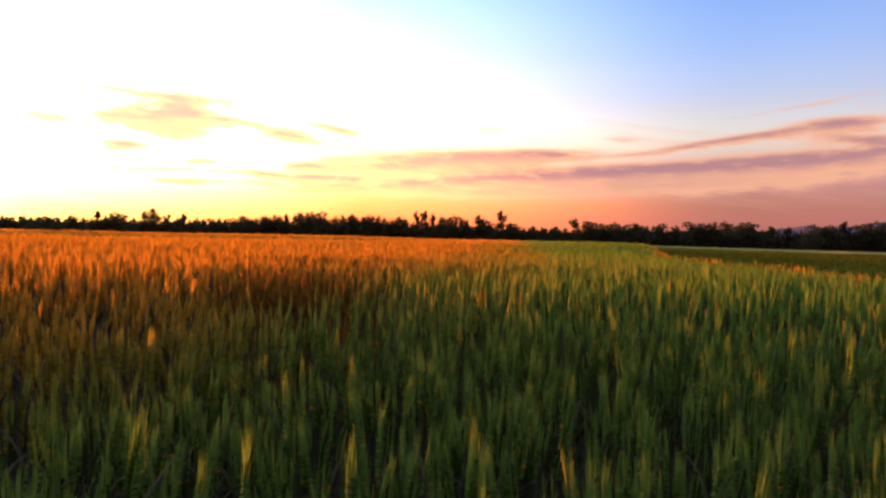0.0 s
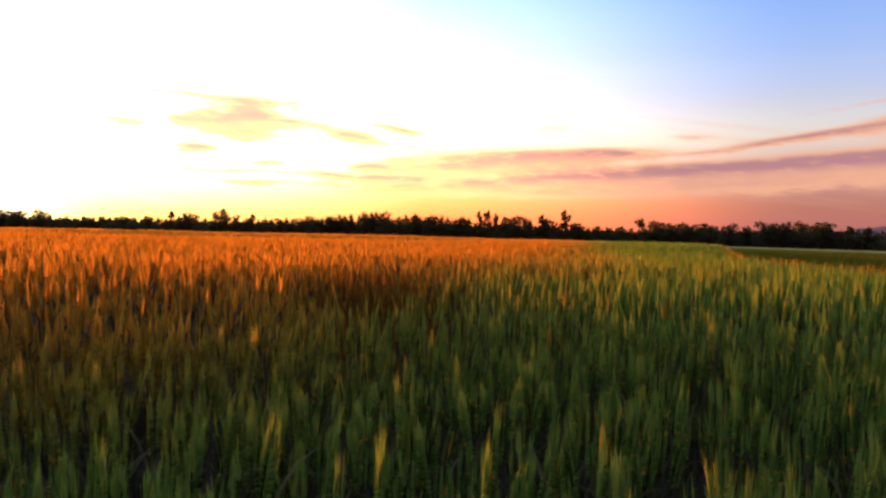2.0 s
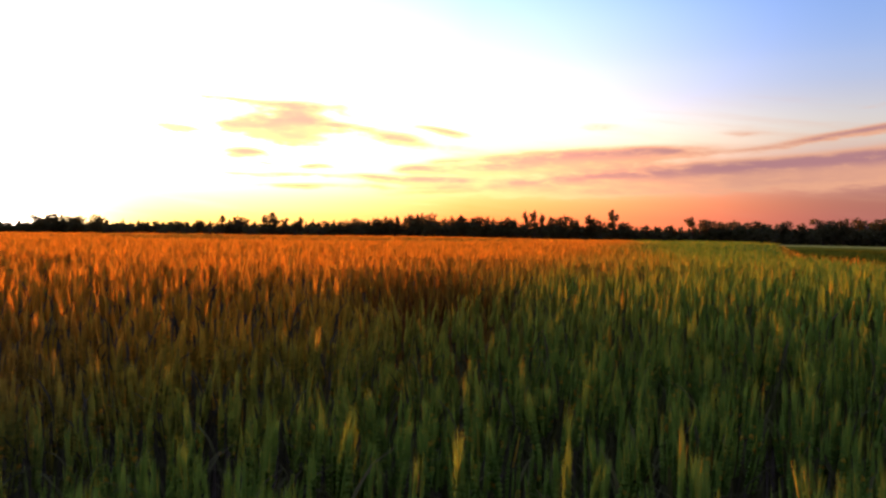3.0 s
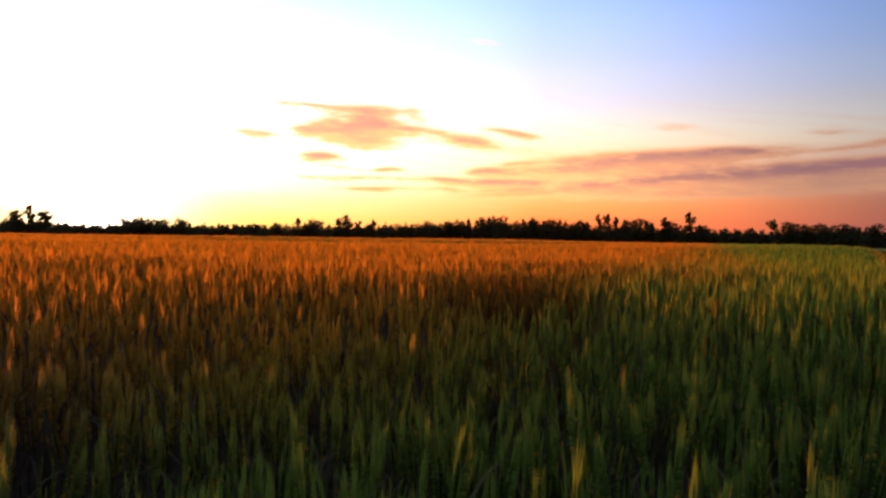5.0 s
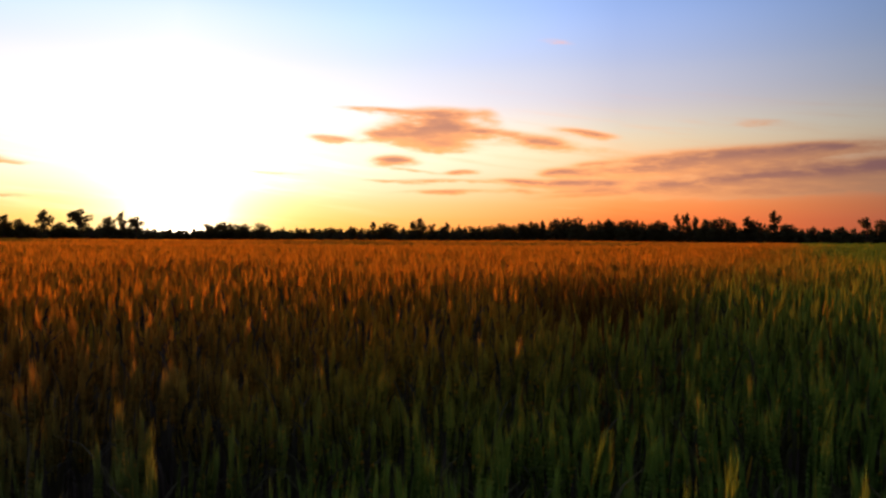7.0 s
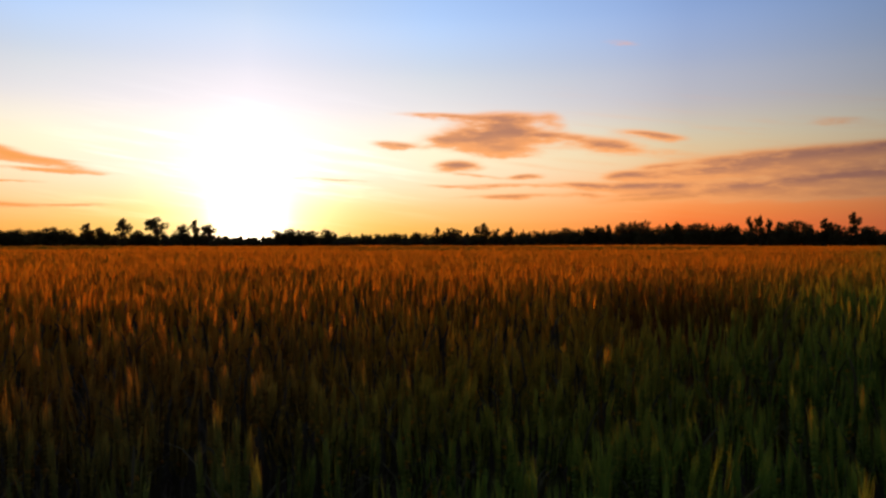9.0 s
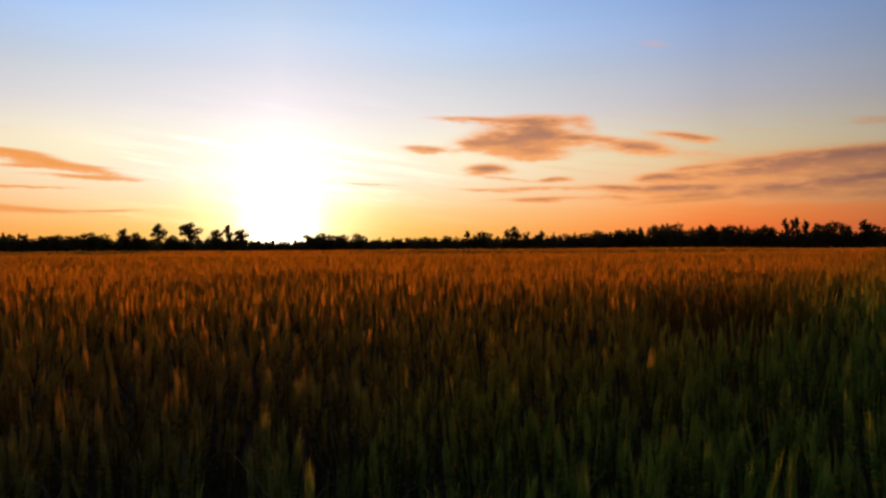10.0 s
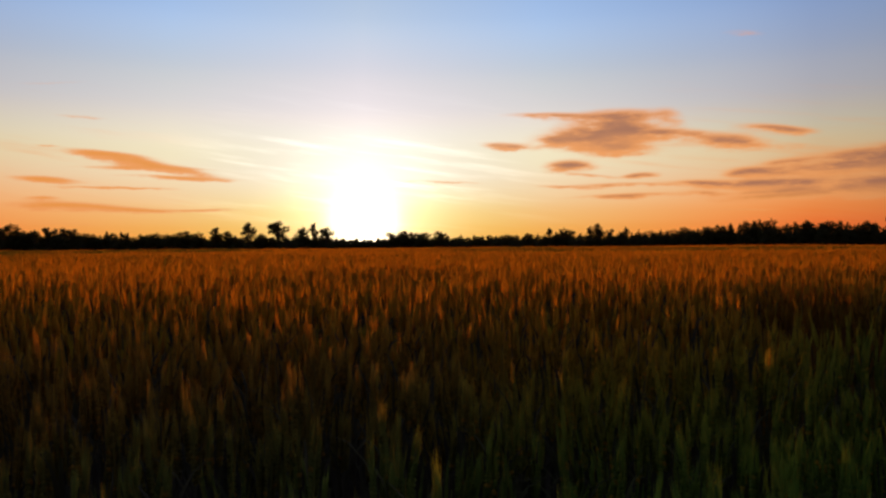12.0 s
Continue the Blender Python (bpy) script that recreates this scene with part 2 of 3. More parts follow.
# ---------------------------------------------------------------- materials
def material(name, colours, scale=8.0, rough=0.7, bump=0.2, translucent=0.0, glow=None, island=False, spec=0.0, stretch=(1, 1, 1), green=None):
    """Two colours mixed by noise at two scales, relief, and light through thin tissue."""
    mat = bpy.data.materials.new(name)
    mat.use_nodes = True
    tree = mat.node_tree
    tree.nodes.clear()
    n = Nodes(tree)
    co = n.add("ShaderNodeTexCoord").outputs["Object"]
    mp = n.add("ShaderNodeMapping")
    n.link(co, mp.inputs[0])
    mp.inputs["Scale"].default_value = stretch
    big = n.noise(mp.outputs[0], scale, 3.0)
    small = n.noise(mp.outputs[0], scale * 9.0, 4.0, 0.65)
    f = n.m("ADD", n.m("MULTIPLY", big, 0.6), n.m("MULTIPLY", small, 0.4))
    if island:
        rnd = n.add("ShaderNodeNewGeometry").outputs["Random Per Island"]
        f = n.m("ADD", n.m("MULTIPLY", f, 0.45), n.m("MULTIPLY", rnd, 0.6))
    col = n.mix(n.smooth(f, 0.25, 0.8), colours[0], colours[1])
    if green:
        # uneven ripeness with sunlight painted in: greener towards low field, golden farther into barley
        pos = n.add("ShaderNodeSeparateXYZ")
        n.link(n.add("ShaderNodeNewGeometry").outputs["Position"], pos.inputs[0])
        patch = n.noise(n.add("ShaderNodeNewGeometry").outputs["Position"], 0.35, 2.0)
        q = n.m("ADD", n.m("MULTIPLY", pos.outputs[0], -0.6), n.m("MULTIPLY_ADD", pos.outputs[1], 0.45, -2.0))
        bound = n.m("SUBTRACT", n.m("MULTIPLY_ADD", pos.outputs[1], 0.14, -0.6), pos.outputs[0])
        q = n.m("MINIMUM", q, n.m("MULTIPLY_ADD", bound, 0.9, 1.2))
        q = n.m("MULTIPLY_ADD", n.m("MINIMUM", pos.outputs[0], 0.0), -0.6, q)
        # gold along the border, painting in its sunlit ears
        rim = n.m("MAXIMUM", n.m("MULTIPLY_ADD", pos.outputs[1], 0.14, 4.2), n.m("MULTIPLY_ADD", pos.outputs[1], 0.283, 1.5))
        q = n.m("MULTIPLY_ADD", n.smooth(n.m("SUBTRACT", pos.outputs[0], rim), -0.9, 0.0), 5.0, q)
        # one mask for ripeness and for how far the low sun reaches
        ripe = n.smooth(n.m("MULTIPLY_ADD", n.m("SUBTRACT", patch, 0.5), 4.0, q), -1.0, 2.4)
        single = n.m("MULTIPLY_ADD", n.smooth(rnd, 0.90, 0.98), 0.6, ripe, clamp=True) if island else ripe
        unripe_unlit = n.mix(n.smooth(f, 0.25, 0.8), *green)
        # nearest green dimmed towards blue: foreground shade put into the colour
        near_shade = n.smooth(n.m("ADD", pos.outputs[1], n.m("MULTIPLY", patch, 3.0)), 7.5, 3.5)
        unripe_unlit = n.mix(near_shade, unripe_unlit, n.mix(1.0, unripe_unlit, (0.88, 0.85, 1.05), "MULTIPLY"))
        col = n.mix(single, unripe_unlit, col)
        # near western plants dulled to brown: foreground shade put into their colour
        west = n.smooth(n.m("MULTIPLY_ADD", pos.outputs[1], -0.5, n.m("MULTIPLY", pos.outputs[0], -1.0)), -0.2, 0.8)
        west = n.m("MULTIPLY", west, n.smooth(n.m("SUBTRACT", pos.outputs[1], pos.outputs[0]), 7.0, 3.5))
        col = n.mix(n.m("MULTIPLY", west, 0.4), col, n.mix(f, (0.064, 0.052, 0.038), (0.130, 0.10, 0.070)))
        # dark red patch over the hollow, its shade put into the plants' colour
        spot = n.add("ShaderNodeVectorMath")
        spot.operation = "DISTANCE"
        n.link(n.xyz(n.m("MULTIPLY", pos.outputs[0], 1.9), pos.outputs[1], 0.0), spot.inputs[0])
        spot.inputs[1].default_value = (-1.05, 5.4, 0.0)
        hollow_shade = n.smooth(n.m("MULTIPLY_ADD", patch, 0.8, spot.outputs["Value"]), 1.9, 1.0)
        col = n.mix(n.m("MULTIPLY", hollow_shade, 0.7), col, n.mix(f, (0.10, 0.026, 0.006), (0.24, 0.062, 0.010)))
    if len(colours) > 2:
        col = n.mix(n.smooth(small, 0.62, 0.78), col, colours[2])
    b = n.add("ShaderNodeBsdfPrincipled")
    n.link(col, b.inputs["Base Color"])
    n.put(b.inputs["Roughness"], rough)
    n.put(b.inputs["Specular IOR Level"], spec)
    if bump:
        bp = n.add("ShaderNodeBump")
        bp.inputs["Strength"].default_value = bump
        bp.inputs["Distance"].default_value = 0.02
        n.link(small, bp.inputs["Height"])
        n.link(bp.outputs[0], b.inputs["Normal"])
    shader = b.outputs[0]
    if translucent:
        tr = n.add("ShaderNodeBsdfTranslucent")
        n.link(n.mix(1.0, col, glow or (1.6, 1.6, 1.0), "MULTIPLY"), tr.inputs[0])
        mx = n.add("ShaderNodeMixShader")
        mx.inputs[0].default_value = translucent
        n.link(shader, mx.inputs[1])
        n.link(tr.outputs[0], mx.inputs[2])
        shader = mx.outputs[0]
    n.link(shader, n.add("ShaderNodeOutputMaterial").inputs[0])
    return mat


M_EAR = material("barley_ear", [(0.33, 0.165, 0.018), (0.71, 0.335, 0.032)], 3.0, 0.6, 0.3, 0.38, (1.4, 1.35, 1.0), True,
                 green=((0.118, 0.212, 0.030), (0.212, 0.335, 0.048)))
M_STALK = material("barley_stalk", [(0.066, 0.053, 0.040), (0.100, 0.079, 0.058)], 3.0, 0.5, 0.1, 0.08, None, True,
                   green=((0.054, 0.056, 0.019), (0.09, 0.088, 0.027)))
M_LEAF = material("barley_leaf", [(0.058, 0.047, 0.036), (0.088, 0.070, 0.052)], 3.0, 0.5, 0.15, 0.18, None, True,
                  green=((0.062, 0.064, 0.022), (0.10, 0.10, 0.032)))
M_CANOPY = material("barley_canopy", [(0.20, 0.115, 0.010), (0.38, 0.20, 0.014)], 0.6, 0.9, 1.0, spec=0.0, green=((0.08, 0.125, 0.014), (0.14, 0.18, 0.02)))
M_SOIL = material("soil", [(0.035, 0.027, 0.02), (0.065, 0.05, 0.037)], 1.2, 0.95, 0.8, spec=0.0)
M_LOW = material("low_crop", [(0.12, 0.10, 0.010), (0.18, 0.145, 0.014)], 0.35, 0.8, 1.0, spec=0.0)
M_LOWLEAF = material("low_crop_leaf", [(0.105, 0.095, 0.009), (0.175, 0.15, 0.013)], 2.0, 0.6, 0.2, 0.3, None, True)
M_RIPE = material("ripe_crop", [(0.26, 0.22, 0.05), (0.36, 0.30, 0.07)], 0.4, 0.9, 1.0, spec=0.0)
M_BARK = material("bark", [(0.06, 0.045, 0.035), (0.11, 0.085, 0.065)], 1.5, 0.9, 0.8, stretch=(1, 1, 0.25))
M_CROWN = material("foliage", [(0.06, 0.056, 0.03), (0.105, 0.095, 0.045)], 0.3, 0.7, 0.0, 0.25, None, True)
# violet base colour carries the haze of the distance
M_HILL = material("hazed_woods", [(0.13, 0.10, 0.12), (0.17, 0.13, 0.15)], 0.01, 1.0, 0.0)


# ---------------------------------------------------------------- mesh helpers
class Soup:
    """Collects triangles with a material index."""

    def __init__(self):
        self.v, self.t, self.k, self.n = [], [], [], 0

    def put(self, v, t, k):
        v, t = np.asarray(v, float), np.asarray(t, int)
        self.v.append(v)
        self.t.append(t + self.n)
        self.k.append(np.full(len(t), k) if np.isscalar(k) else np.asarray(k))
        self.n += len(v)

    def arrays(self):
        return np.concatenate(self.v), np.concatenate(self.t), np.concatenate(self.k)


def mesh(name, v, t, k, mats, smooth=False):
    me = bpy.data.meshes.new(name)
    me.vertices.add(len(v))
    me.vertices.foreach_set("co", np.asarray(v, np.float32).ravel())
    me.loops.add(len(t) * 3)
    me.loops.foreach_set("vertex_index", np.asarray(t, np.int32).ravel())
    me.polygons.add(len(t))
    me.polygons.foreach_set("loop_start", np.arange(0, len(t) * 3, 3, dtype=np.int32))
    me.polygons.foreach_set("loop_total", np.full(len(t), 3, np.int32))
    for m in mats:
        me.materials.append(m)
    me.polygons.foreach_set("material_index", np.asarray(k, np.int32))
    if smooth:
        me.polygons.foreach_set("use_smooth", np.ones(len(t), bool))
    me.update()
    me.validate()
    return me


def tube(soup, path, radii, sides, k):
    """A tapered tube along a path, closed at its end."""
    path = np.asarray(path, float)
    rings = []
    for i, c in enumerate(path):
        d = path[min(i + 1, len(path) - 1)] - path[max(i - 1, 0)]
        d /= np.linalg.norm(d) + 1e-9
        a = np.cross(d, (0.31, 0.95, 0.05))
        a /= np.linalg.norm(a) + 1e-9
        b = np.cross(d, a)
        ang = np.arange(sides) * 2 * np.pi / sides
        rings.append(c + radii[i] * (np.cos(ang)[:, None] * a + np.sin(ang)[:, None] * b))
    v = np.concatenate(rings + [path[-1:]])
    t = []
    for i in range(len(path) - 1):
        for j in range(sides):
            a, b = i * sides + j, i * sides + (j + 1) % sides
            t += [(a, b, b + sides), (a, b + sides, a + sides)]
    top = (len(path) - 1) * sides
    t += [(top + j, top + (j + 1) % sides, len(v) - 1) for j in range(sides)]
    soup.put(v, t, k)


def ribbon(soup, path, widths, side, k):
    """A thin blade along a path, with a fold down its middle."""
    path, side = np.asarray(path, float), np.asarray(side, float)
    v, t = [], []
    for c, w in zip(path, widths):
        v += [c - side * w, c + np.array((0, 0, -0.25 * w)), c + side * w]
    for i in range(len(path) - 1):
        for j in (0, 1):
            a = i * 3 + j
            t += [(a, a + 1, a + 4), (a, a + 4, a + 3)]
    soup.put(v, t, k)


# ---------------------------------------------------------------- ground and fields
EDGE = ((-400, 4.2), (0, 5.0), (7.8, 5.3), (13.3, 6.1), (19.1, 6.9), (40, 12.8), (78, 23.6), (360, 104))


def edge_x(y):
    return np.interp(y, [q[0] for q in EDGE], [q[1] for q in EDGE])


def fall(x, y):
    """The land sinks a little towards the far trees."""
    return 1.1 * np.clip((np.hypot(x, y) - 30) / 320, 0, 1)


def hollow(x, y):
    return np.exp(-(((x + 0.55) / 0.6) ** 2) - (((y - 5.3) / 1.2) ** 2))


def swell(x, y):
    """The slow rise and fall of the crop's surface."""
    r = np.hypot(x, y)
    a = 0.035 * np.sin(x * 1.1 + 0.6 * y) * np.cos(y * 0.8 - 0.3 * x + 1.0)
    b = 0.10 * np.sin(x * 0.11 + 0.05 * y + 1.3) * np.cos(y * 0.09 - 0.6)
    near = np.exp(-(((r - 6.0) / 1.5) ** 2)) * 0.03 - np.interp(r, [0.8, 3.1, 4.8], [0.10, 0.085, 0.0]) * np.interp(np.degrees(np.arctan2(-x, y)), [0, 28], [1.0, 1.45])
    near = near - 0.075 * hollow(x, y)
    u = -0.607 * x + 0.794 * y
    near = near + 0.28 * np.sin(u / 11.5 + 0.9 * np.sin(x / 37)) * np.clip((r - 22) / 40, 0, 1)
    return a + b * np.clip((r - 6) / 20, 0, 1) + near


def ground_sheet():
    s = Soup()
    radii = np.concatenate([np.linspace(0, 12, 25), np.geomspace(14, 4200, 40)])
    ang = np.linspace(0, 2 * np.pi, 97)[:-1]
    v = [(0, 0, 0)]
    for r in radii[1:]:
        for a in ang:
            x, y = r * np.sin(a), r * np.cos(a)
            v.append((x, y, 0.015 * np.sin(3.1 * x) * np.cos(2.7 * y) if r < 14 else -fall(x, y)))
    m = len(ang)
    t = [(0, 1 + (j + 1) % m, 1 + j) for j in range(m)]
    for i in range(len(radii) - 2):
        for j in range(m):
            a, b = 1 + i * m + j, 1 + i * m + (j + 1) % m
            t += [(a, b, b + m), (a, b + m, a + m)]
    s.put(v, t, 0)
    ob = new("ground", mesh("ground", *s.arrays(), [M_SOIL], True))
    tagged(ob, "dark bare soil under the crops, flat to the horizon", "ground", kind="structure")


ground_sheet()


def polar_sheet(name, mat, inside, height, radii, a0, a1, steps):
    """A rough surface over the part of a polar grid that lies inside, dropping to the ground at its rim."""
    ang = np.radians(np.linspace(a0, a1, steps))
    R, A = np.meshgrid(radii, ang, indexing="ij")
    X, Y = -R * np.sin(A), R * np.cos(A)
    ok = inside(X, Y)
    H = np.where(ok, height(X, Y), 0.01)
    rng = np.random.default_rng(5)
    H = np.where(ok, H + rng.normal(0, 0.03, H.shape), H)
    v = np.stack([X, Y, H - fall(X, Y)], -1).reshape(-1, 3)
    t = []
    m = len(ang)
    for i in range(len(radii) - 1):
        for j in range(m - 1):
            q = (i * m + j, i * m + j + 1, (i + 1) * m + j + 1, (i + 1) * m + j)
            if ok[i, j] or ok[i, j + 1] or ok[i + 1, j + 1] or ok[i + 1, j]:
                t += [(q[0], q[1], q[2]), (q[0], q[2], q[3])]
    return new(name, mesh(name, v, t, np.zeros(len(t)), [mat], True))


canopy = polar_sheet("barley_field", M_CANOPY, lambda x, y: (x < edge_x(y) - 0.05) & ((np.hypot(x, y) > 5.0) | (y < -0.6)),
                     lambda x, y: 0.62 + 0.22 * np.clip((np.hypot(x, y) - 6) / 25, 0, 1) + swell(x, y),
                     np.concatenate([np.linspace(0.7, 5.0, 16), np.linspace(5.2, 30, 70), np.geomspace(31, 348, 90)]), -180, 180, 541)
tagged(canopy, "dense lower growth of the ripening barley field", "field", kind="structure")


def low_side(x, y):
    return (x > edge_x(y) + 0.15) & (x < 66 - 0.12 * (y - 215))


low = polar_sheet("low_field", M_LOW, low_side, lambda x, y: 0.22 + 0.03 * np.sin(x * 0.4),
                  np.concatenate([np.linspace(5.0, 40, 60), np.geomspace(42, 330, 60)]), -150, -8, 260)
tagged(low, "field of low dark green crop beside the barley", "field", kind="structure")
strip = polar_sheet("ripe_field", M_RIPE, lambda x, y: (x >= 67 - 0.12 * (y - 215)) & (x < 84 - 0.12 * (y - 215)) & (y < 300),
                    lambda x, y: 0.55 + 0 * x, np.geomspace(60, 330, 120), -130, -10, 200)
tagged(strip, "narrow strip of pale ripe corn before the trees", "field", kind="structure")


def far_hills():
    s = Soup()
    n = 90
    v, t = [], []
    for i in range(n):
        az = -16 - 44 * i / (n - 1)
        d = heading(az)
        h = 44 + 26 * max(0.0, min(1.0, (-24.0 - az) / 9)) + 5 * math.sin(az * 1.3) + 3 * math.sin(az * 3.1 + 1)
        h *= max(0.05, min(1.0, (-16 - az) / 7))
        for r, k in ((2100, 0.0), (2350, 0.7), (2600, 1.0), (3000, 0.8), (3600, 0.0)):
            v.append((d.x * r, d.y * r, h * k + (1.5 * math.sin(az * 7.0 + r) if k else -1)))
    for i in range(n - 1):
        for j in range(4):
            a = i * 5 + j
            t += [(a, a + 1, a + 6), (a, a + 6, a + 5)]
    s.put(v, t, 0)
    tagged(new("backdrop_hills", mesh("hills", *s.arrays(), [M_HILL], True)), "low wooded hills in the far distance, coloured violet for haze", "hills", kind="structure")


far_hills()


# ---------------------------------------------------------------- trees
def tree_proto(kind, seed):
    """Trunk and crown of a tree ten metres high; kind: o round, p slender, s open and high, b shrub."""
    rng = np.random.default_rng(seed)
    wood, leaf = Soup(), Soup()
    lobes = []
    def clump(x, y, z, r, bits):
        """A clump of foliage with smaller tufts on its outside."""
        lobes.append((x, y, z, r, r * (0.75 + 0.25 * rng.random())))
        for _ in range(bits):
            d = rng.normal(size=3)
            d[2] = abs(d[2]) * 0.8 - 0.15
            d *= r * (0.85 + 0.35 * rng.random()) / np.linalg.norm(d)
            k = r * (0.28 + 0.24 * rng.random())
            lobes.append((x + d[0], y + d[1], z + d[2], k, k))

    if kind == "o":
        half = 2.8
        for i in range(9):
            u = (i + rng.random()) / 9
            w = half * math.sin(math.pi * min(0.95, 0.2 + 0.70 * u)) ** 0.6
            a = i * 2.4 + rng.random()
            clump(math.cos(a) * w * 0.6, math.sin(a) * w * 0.6, 1.6 + 6.4 * u, 1.25 + 0.5 * rng.random(), 4)
        clump(rng.normal(0, 0.5), rng.normal(0, 0.5), 8.3, 1.5, 6)
        lobes += [(0, 0, 5.6, 1.9, 2.2), (0, 0, 3.2, 2.0, 2.0)]
        n = 2000
    elif kind == "p":
        half = 1.5
        for i, z in enumerate((1.4, 3.0, 4.7, 6.0, 7.3, 8.6)):
            w = (0.7, 0.55, 0.65, 0.95, 1.0, 0.7)[i] * (0.85 + 0.4 * rng.random())
            a = rng.random() * 6.28
            clump(math.cos(a) * 0.45, math.sin(a) * 0.45, z + 0.4 * rng.normal(), w, 4)
        clump(0, 0, 9.2, 0.5, 3)
        n = 900
    elif kind == "s":
        half = 2.5
        for i in range(9):
            a = i * 2.4 + rng.random()
            z = 4.4 + 4.4 * rng.random()
            w = half * (0.45 + 0.45 * rng.random()) * math.sqrt(max(0.1, 1 - ((z - 6.4) / 3.4) ** 2))
            clump(math.cos(a) * w, math.sin(a) * w, z, 0.62 + 0.4 * rng.random(), 4)
        clump(0.2, -0.1, 9.0, 0.75, 4)
        clump(-0.2, 0.2, 7.0, 1.0, 3)
        for i in range(5):
            a = rng.random() * 6.28
            clump(math.cos(a) * 1.1, math.sin(a) * 1.1, 0.8 + 1.4 * rng.random(), 0.9, 2)
        n = 1300
    else:
        half = 5.0
        for i in range(13):
            a = rng.random() * 6.28
            rr = half * math.sqrt(rng.random())
            clump(math.cos(a) * rr, math.sin(a) * rr, 3.2 + 4.6 * rng.random() * (1 - 0.03 * rr * rr), 1.7, 3)
            lobes.append((math.cos(a) * rr, math.sin(a) * rr, 1.8, 2.0, 1.8))
        n = 1300
    lean = rng.normal(0, 0.25, 2)
    top = 8.6 if kind in "ps" else 6.5
    zs = np.linspace(0, top, 7)
    path = np.stack([lean[0] * (zs / top) ** 2 + 0.08 * np.sin(zs), lean[1] * (zs / top) ** 2, zs], 1)
    tube(wood, path, 0.26 * (1 - zs / top * 0.8), 7, 0)
    for x, y, z, rx, rz in lobes:
        b = max(0.5, z - 1.0 - 0.9 * rng.random())
        c = np.array((np.interp(b, zs, path[:, 0]), np.interp(b, zs, path[:, 1]), min(b, top)))
        e = np.array((x, y, z))
        mid = (c + e) / 2 + (0, 0, 0.25)
        tube(wood, [c, mid, e], [0.09, 0.06, 0.02], 4, 0)
    area = np.array([l[3] * l[4] for l in lobes])
    for x, y, z, rx, rz in np.array(lobes)[rng.choice(len(lobes), n, p=area / area.sum())]:
        d = rng.normal(size=3)
        d *= (0.55 + 0.5 * rng.random() ** 0.5) / np.linalg.norm(d)
        c = np.array((x + d[0] * rx, y + d[1] * rx, max(0.1, z + d[2] * rz)))
        a = rng.normal(size=3)
        a /= np.linalg.norm(a)
        b = np.cross(a, rng.normal(size=3))
        b /= np.linalg.norm(b)
        g = 0.18 + 0.26 * rng.random()
        leaf.put([c - a * g, c + b * g * 0.55, c + a * g, c - b * g * 0.55], [(0, 1, 2), (0, 2, 3)], 0)
    return mesh("trunk", *wood.arrays(), [M_BARK]), mesh("crown", *leaf.arrays(), [M_CROWN]), 2 * half + (1.4 if kind == "o" else 0.8)


TREE_WORDS = {
    "o": ("broadleaf_tree", "round dark broadleaf tree in silhouette on the field's edge", "tree"),
    "p": ("slender_tree", "tall slender dark tree rising above the woodland edge", "tree"),
    "s": ("open_crowned_tree", "open-crowned tree with a bare trunk and gaps of sky", "tree"),
    "b": ("shrub", "low dark shrub in the hedge along the field", "shrub"),
}
PROTOS = {k: [tree_proto(k, 10 * i + ord(k)) for i in range(n)] for k, n in (("o", 4), ("p", 3), ("s", 4), ("b", 3))}
count = 0


def plant_tree(az, height, width, kind):
    global count
    rng = random.Random(count * 7 + 3)
    trunk, crown, w = PROTOS[kind][count % len(PROTOS[kind])]
    name, label, cat = TREE_WORDS[kind]
    d = 350 + rng.uniform(-8, 14)
    h = (height + 1.1) * d / 350
    wide = max(width * {"s": 1.25, "p": 1.35, "o": 1.75, "b": 1.5}[kind], (6.5 if kind == "b" else 2.8)) * d / 350
    p = heading(az) * d
    ob = new(name)
    part_t, part_c = new("trunk", trunk), new("crown", crown)
    part_t.parent = part_c.parent = ob
    ob.matrix_world = Matrix.LocRotScale((p.x, p.y, -1.1), Euler((0, 0, rng.uniform(0, 6.28))), (wide / w, wide / w, h / 10.0))
    tagged(ob, label, cat, group="trees along the field's far edge")
    count += 1


WOOD_NORTH = [
    (23.31, 9.4, 3, "p"), (22.8, 7.3, 2.3, "s"), (22.34, 7.6, 3.6, "o"), (21.92, 8.6, 4.9, "o"), (21.26, 6.1, 5.4, "b"),
    (20.27, 9.6, 3, "p"), (19.68, 10.6, 4.3, "o"), (18.68, 8.5, 3.6, "s"), (18.03, 7.3, 2.7, "s"), (17.61, 9.3, 2.9, "p"),
    (16.92, 6.8, 4.5, "b"), (16.2, 6.4, 5.4, "b"), (15.47, 7.2, 4.5, "o"), (14.66, 6.3, 5.4, "b"),
]
